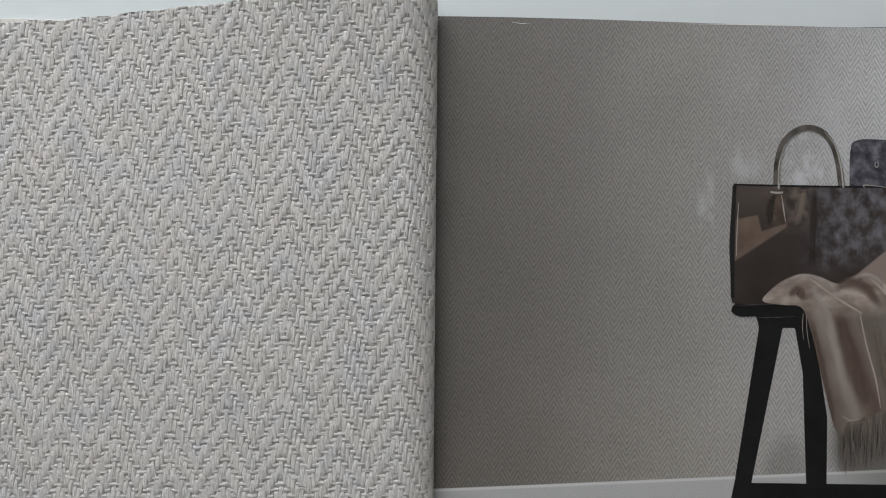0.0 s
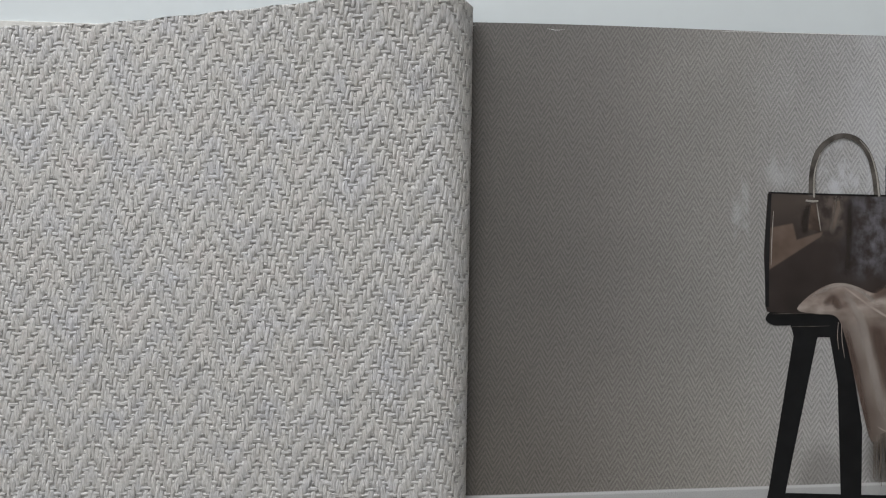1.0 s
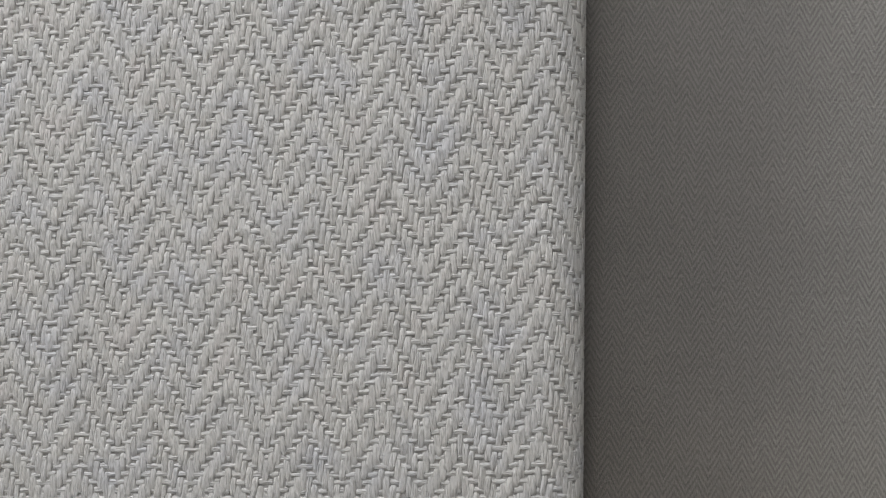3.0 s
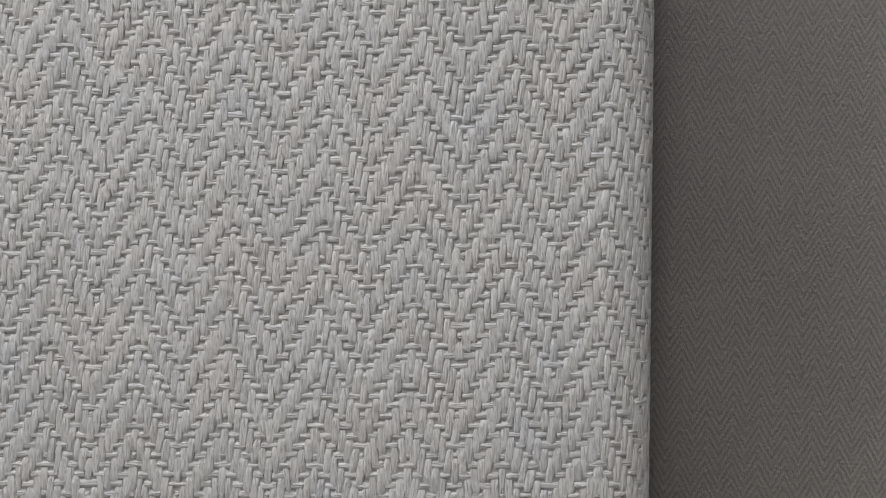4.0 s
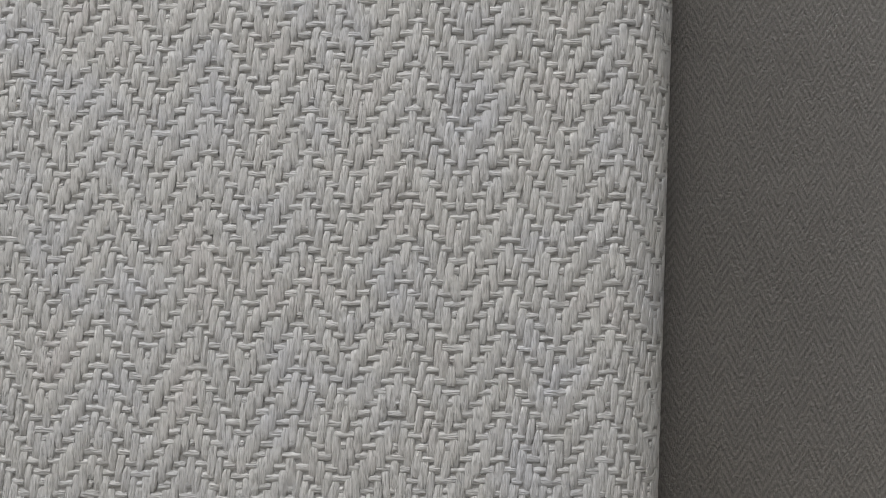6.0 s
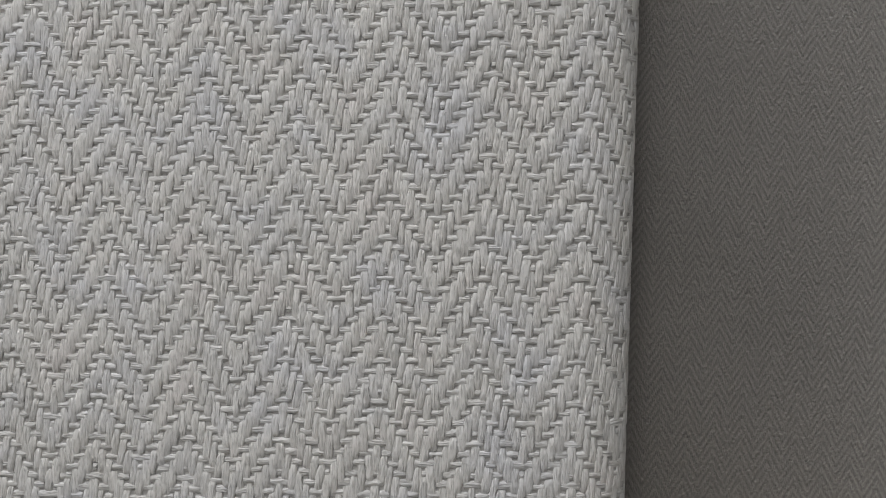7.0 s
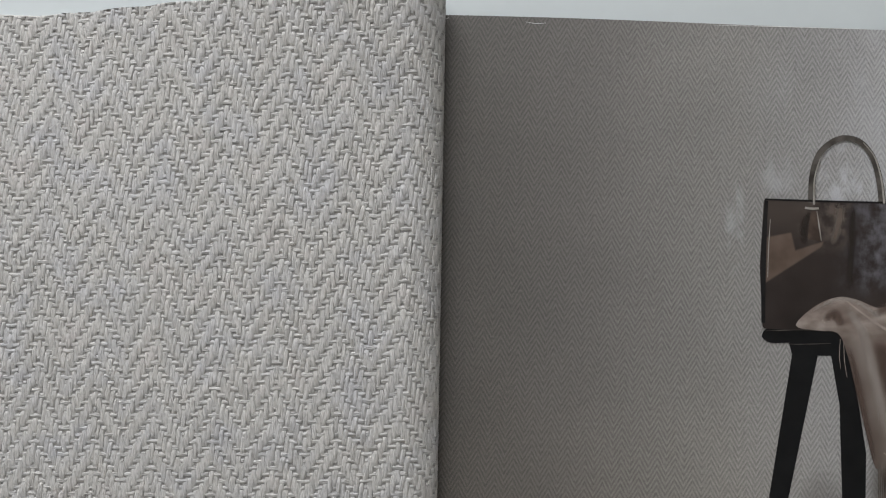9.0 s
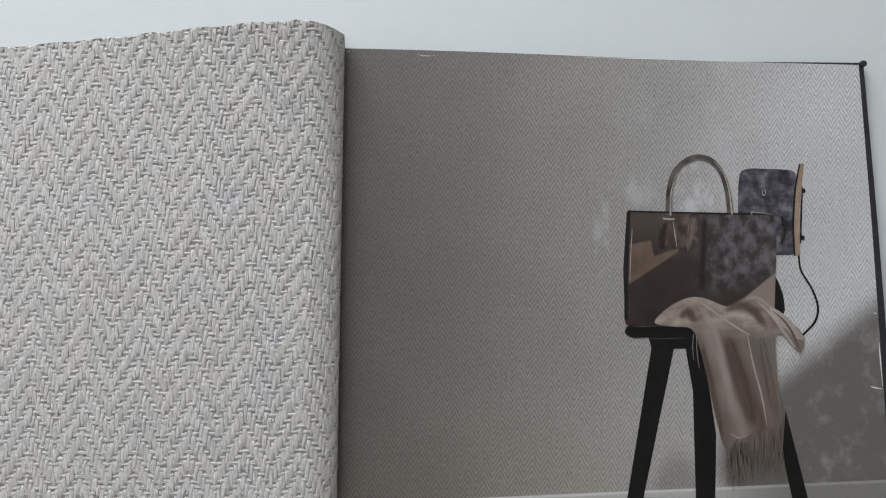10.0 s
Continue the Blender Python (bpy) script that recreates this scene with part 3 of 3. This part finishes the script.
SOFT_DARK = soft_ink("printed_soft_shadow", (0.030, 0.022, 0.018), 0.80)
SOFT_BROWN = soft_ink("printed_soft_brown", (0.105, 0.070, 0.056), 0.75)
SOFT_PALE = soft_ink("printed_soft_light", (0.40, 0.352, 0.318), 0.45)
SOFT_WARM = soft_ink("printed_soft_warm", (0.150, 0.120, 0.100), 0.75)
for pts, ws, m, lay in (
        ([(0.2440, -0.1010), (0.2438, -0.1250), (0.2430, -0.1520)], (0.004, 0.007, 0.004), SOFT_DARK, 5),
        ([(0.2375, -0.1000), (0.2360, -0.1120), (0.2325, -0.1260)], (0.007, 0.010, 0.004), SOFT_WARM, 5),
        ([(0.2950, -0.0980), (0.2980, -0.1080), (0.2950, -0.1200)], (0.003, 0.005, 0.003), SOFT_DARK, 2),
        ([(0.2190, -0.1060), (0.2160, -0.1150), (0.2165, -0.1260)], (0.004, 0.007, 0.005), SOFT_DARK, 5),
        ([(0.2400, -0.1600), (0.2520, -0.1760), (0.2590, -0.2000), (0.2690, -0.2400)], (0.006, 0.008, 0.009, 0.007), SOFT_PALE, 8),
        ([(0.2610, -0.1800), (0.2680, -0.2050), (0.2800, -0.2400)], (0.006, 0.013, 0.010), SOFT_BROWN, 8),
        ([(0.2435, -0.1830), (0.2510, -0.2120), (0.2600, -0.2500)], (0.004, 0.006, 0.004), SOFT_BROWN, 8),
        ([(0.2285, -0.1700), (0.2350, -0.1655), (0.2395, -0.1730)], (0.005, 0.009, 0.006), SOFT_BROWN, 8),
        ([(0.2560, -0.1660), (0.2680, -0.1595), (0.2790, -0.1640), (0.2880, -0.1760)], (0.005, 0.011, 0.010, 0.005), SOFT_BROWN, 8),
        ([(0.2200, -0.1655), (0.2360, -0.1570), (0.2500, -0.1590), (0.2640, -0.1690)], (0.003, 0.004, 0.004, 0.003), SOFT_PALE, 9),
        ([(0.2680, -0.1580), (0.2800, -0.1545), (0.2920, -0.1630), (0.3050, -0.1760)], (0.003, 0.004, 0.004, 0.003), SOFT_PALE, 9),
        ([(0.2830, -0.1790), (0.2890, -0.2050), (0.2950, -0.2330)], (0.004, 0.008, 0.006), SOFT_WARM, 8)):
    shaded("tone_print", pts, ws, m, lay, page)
for pts in ([(0.2385, -0.1800), (0.2382, -0.1890), (0.2392, -0.1970)], [(0.2405, -0.1810), (0.2412, -0.1920), (0.2430, -0.2020)], [(0.2930, -0.1800), (0.2940, -0.1950), (0.2950, -0.2080)]):
    printed("loose_thread_print", stroke(pts, (0.0003, 0.0004, 0.0002)), M_SCARFLIT, 9, page)

# worn spots where the paper core shows
for pts, w in (([(0.0005, -0.0010), (0.006, 0.0002), (0.012, -0.0006)], 0.0004), ([(0.048, -0.0012), (0.054, -0.0019), (0.060, -0.0014)], 0.0003),
               ([(0.3570, -0.2095), (0.3600, -0.2103), (0.3652, -0.2108)], 0.0010), ([(0.3622, -0.1800), (0.3632, -0.1900), (0.3652, -0.2090)], 0.0008), ([(0.3580, -0.1610), (0.3605, -0.1614)], 0.0005),
               ([(0.16, 0.0018), (0.20, 0.0027), (0.25, 0.0034)], 0.0004)):
    zz = page_z(pts[0][0])
    ob = printed("scuff", stroke(pts, (w * 0.3, w, w * 0.4)), M_SCUFF, 1, page, "bare white paper where the print has worn")
    ob.location.z += zz


# ---- woven sample sheet, folded over to the other side ----
EDGE = Vector((0.0004, 0.0))
DOWN = Vector((0.0300, -0.9996))       # along the rolled edge
LEFT = Vector((-0.9996, -0.0300))      # away from it
ROLL = 0.022
PHI = np.linspace(0, radians(165), 400)
V_END = 0.372
S_END = 0.36


def roll_height(v):
    return 0.0120 + 0.0085 * np.exp(-np.clip(v + 0.012, 0, None) / 0.055)


ARC_D = ROLL - ROLL * np.sin(PHI)
ARC_S = ROLL - np.concatenate(([0], np.cumsum(np.hypot(np.diff(ARC_D), np.diff(0.013 * np.cos(PHI))))))
TOP_D = (-0.05, 0.0, 0.012, 0.030, 0.060, 0.13, 0.225, 0.40)
TOP_V = (-0.0052, -0.0072, -0.0096, -0.0104, -0.0082, -0.0022, 0.0047, 0.0106)


def top_v(s):
    """Where the sheet's uneven upper edge runs."""
    return np.interp(s, TOP_D, TOP_V) + 0.0004 * np.sin(s * 190)


def sheet_points(s, v, h):
    """Points of the rolled sheet at s across, v down the edge, h above the surface."""
    s, v, h = np.broadcast_arrays(np.asarray(s, float), np.asarray(v, float), np.asarray(h, float))
    phi = np.interp(-s, -ARC_S, PHI)
    b = roll_height(v)
    flat = s >= ROLL
    zc = 0.006
    u = np.clip((0.30 - s) / 0.27, 0, 1)
    zf = 0.003 + (zc + b - 0.003) * (u * u * (3 - 2 * u))
    slope = -(zc + b - 0.003) * 6 * u * (1 - u) / 0.27
    d = np.where(flat, s, ROLL - ROLL * np.sin(phi))
    z = np.where(flat, zf, zc + b * np.cos(phi))
    nd = np.where(flat, -slope, -np.sin(phi) * b)
    nz = np.where(flat, 1.0, np.cos(phi) * ROLL)
    ln = np.hypot(nd, nz)
    nd, nz = nd / ln, nz / ln
    d, z = d + nd * h, z + nz * h
    x = EDGE.x + DOWN.x * v + LEFT.x * d
    y = EDGE.y + DOWN.y * v + LEFT.y * d
    return np.stack([x, y, z], -1)


def sample_sheet():
    ss = np.concatenate([np.linspace(ARC_S[-1], ROLL, 46), np.linspace(ROLL, S_END, 70)[1:]])
    vv = np.linspace(0, 1, 120)
    verts, uv, faces, index = [], [], [], []
    for h in (-0.00038, -0.0010):
        for f in vv:
            t = top_v(ss)
            v = t + (V_END - t) * f
            verts.append(sheet_points(ss, v, np.full_like(ss, h)))
            uv.append(np.stack([ss, v], -1))
    verts, uv = np.concatenate(verts), np.concatenate(uv)
    w, n = len(ss), len(ss) * len(vv)
    for r in range(len(vv) - 1):
        for c in range(w - 1):
            a = r * w + c
            faces.append((a, a + 1, a + w + 1, a + w))
            index.append(0)
            faces.append((n + a, n + a + w, n + a + w + 1, n + a + 1))
            index.append(1)
    for c in range(w - 1):
        faces.append((c, n + c, n + c + 1, c + 1))
        index.append(1)
    return raised(mesh_object("sample_sheet", verts, faces, [M_GROUND, M_BACK], book, uv, index, [True] * (2 * (w - 1) * (len(vv) - 1)) + [False] * (w - 1)))


WARP, WEFT, HALF = 0.002507, 0.003698, 7       # yarn pitch across and down; yarns from turn to turn of the herringbone
S0, V0 = 0.0378, 0.1398                      # a lower turn of the pattern
SKEW_S, SKEW_V = 0.0152, 0.0330              # how far the yarns run askew to the rolled edge


def turn_height(i):
    """Twill step of warp yarn i: rises to a lower turn of the zigzag at every 2 * HALF yarns."""
    k = np.mod(i, 2 * HALF)
    return HALF - np.minimum(k, 2 * HALF - k)


def weave():
    """Every float of the herringbone twill as a raised, fibrous pad."""
    g = np.random.default_rng(11)
    i0, i1 = int((ARC_S[300] - S0) / WARP), int((S_END - S0) / WARP) + 1
    j0, j1 = int((-0.024 - V0) / WEFT) - 1, int((V_END - V0) / WEFT) + 1
    pads = []              # centre s, centre v, half length, half width, lean, height, runs down?
    for i in range(i0, i1):
        h = turn_height(i)
        k = i % (2 * HALF)
        lean = 0.04 * (-1 if 0 < k < HALF else 1 if k > HALF else 0)
        for j in range(j0, j1):
            if (j - h) % 4 == 2:
                pads.append((S0 + i * WARP, V0 + (j + 0.5) * WEFT, WEFT * 1.36, WARP * 0.65, lean, 0.00094, 1))
    for j in range(j0, j1):
        run = None
        for i in range(i0, i1 + 1):
            on = (j - turn_height(i)) % 4 < 2
            if on and run is None:
                run = i
            if not on and run is not None:
                n = i - run
                pads.append((S0 + (run + (n - 1) / 2) * WARP, V0 + j * WEFT, WARP * (n * 0.5 - 0.12), WEFT * 0.37, 0.0, 0.00074, 0))
                run = None
    pads = np.array(pads)
    n = len(pads)
    pads[:, 0] += g.normal(0, 0.00010, n)
    pads[:, 1] += g.normal(0, 0.00017, n)
    pads[:, 2] *= 1 + g.normal(0, 0.10, n)
    pads[:, 3] *= 1 + g.normal(0, 0.11, n)
    pads[:, 4] += g.normal(0, 0.06, n)
    pads[:, 5] *= 1 + g.normal(0, 0.07, n)
    a, b = 9, 9
    p, q = np.meshgrid(np.linspace(-1, 1, a), np.sin(np.linspace(-1, 1, b) * math.pi / 2), indexing="ij")
    p, q = p.ravel(), q.ravel()
    down = pads[:, 6:7] > 0.5
    # flat-topped pads that narrow unevenly towards their ends, with furrows between strands
    taper = 1 - np.where(down, 0.34, 0.14) * np.abs(p[None]) ** g.uniform(2.0, 4.5, (n, 1)) * (1 + 0.5 * g.uniform(-1, 1, (n, 1)) * np.sign(p[None]))
    dome = np.where(np.abs(q[None]) > 0.99, 0, 1 - np.where(down, 0.46, 0.80) * np.abs(q[None]) ** np.where(down, 2.6, 2.6)) * (1 - np.where(down, 0.55, 0.35) * np.abs(p[None]) ** 5.0)
    furrow = 0
    for low, high in ((-0.55, -0.05), (0.05, 0.55)):
        side = g.uniform(low, high, (n, 1)) + p[None] * g.uniform(-0.25, 0.25, (n, 1))
        furrow = furrow + np.where(down, g.uniform(0.0, 0.34, (n, 1)), g.uniform(0.0, 0.12, (n, 1))) * np.exp(-((q[None] - side) / 0.14) ** 2)
    tilt = 1 + g.uniform(-0.16, 0.16, (n, 1)) * q[None] + g.uniform(-0.12, 0.12, (n, 1)) * p[None]
    h = pads[:, 5:6] * dome * tilt * (1 - furrow) - 0.00042
    h *= 1 - 0.55 * np.clip((ROLL - 0.006 - pads[:, 0:1]) / 0.014, 0, 1)      # pressed flat round the roll
    across = q[None] * pads[:, 3:4] * taper * (1 + 0.10 * g.normal(0, 1, (n, len(q))) * (np.abs(q[None]) > 0.9))
    along = p[None] * pads[:, 2:3]
    lean = pads[:, 4:5]
    s = np.where(down, pads[:, 0:1] + across - along * lean, pads[:, 0:1] + along)
    v = np.where(down, pads[:, 1:2] + along, pads[:, 1:2] + across + along * lean * 0.5)
    s, v = s + SKEW_S * (v - V0), v + SKEW_V * (s - S0)
    t = top_v(s)
    keep = (v > t + 0.0002).any(1) & (v.max(1) < V_END)
    s, v, h, down, t = s[keep], v[keep], h[keep], down[keep, 0], t[keep]
    v = np.maximum(v, t)
    m = len(s)
    verts = sheet_points(s, v, h).reshape(-1, 3)
    uv = np.stack([s.ravel(), v.ravel()], -1)
    quad = np.array([(c * b + r, (c + 1) * b + r, (c + 1) * b + r + 1, c * b + r + 1) for c in range(a - 1) for r in range(b - 1)])
    flip = quad[:, ::-1]
    quads = np.where(down[:, None, None], quad[None], flip[None]) + (np.arange(m) * a * b)[:, None, None]
    index = np.repeat(np.where(down, 0, 1), len(quad)).astype(np.int32)
    return verts, quads.reshape(-1, 4).tolist(), uv, index


sheet = tagged(sample_sheet(), "off-white herringbone woven wallpaper sheet, rolled over")
w_verts, w_faces, w_uv, w_index = weave()
relief = mesh_object("woven_relief", w_verts, w_faces, [M_WARP, M_WEFT], sheet, w_uv, w_index)
tagged(relief, "off-white herringbone twill yarn relief", kind="stuff")
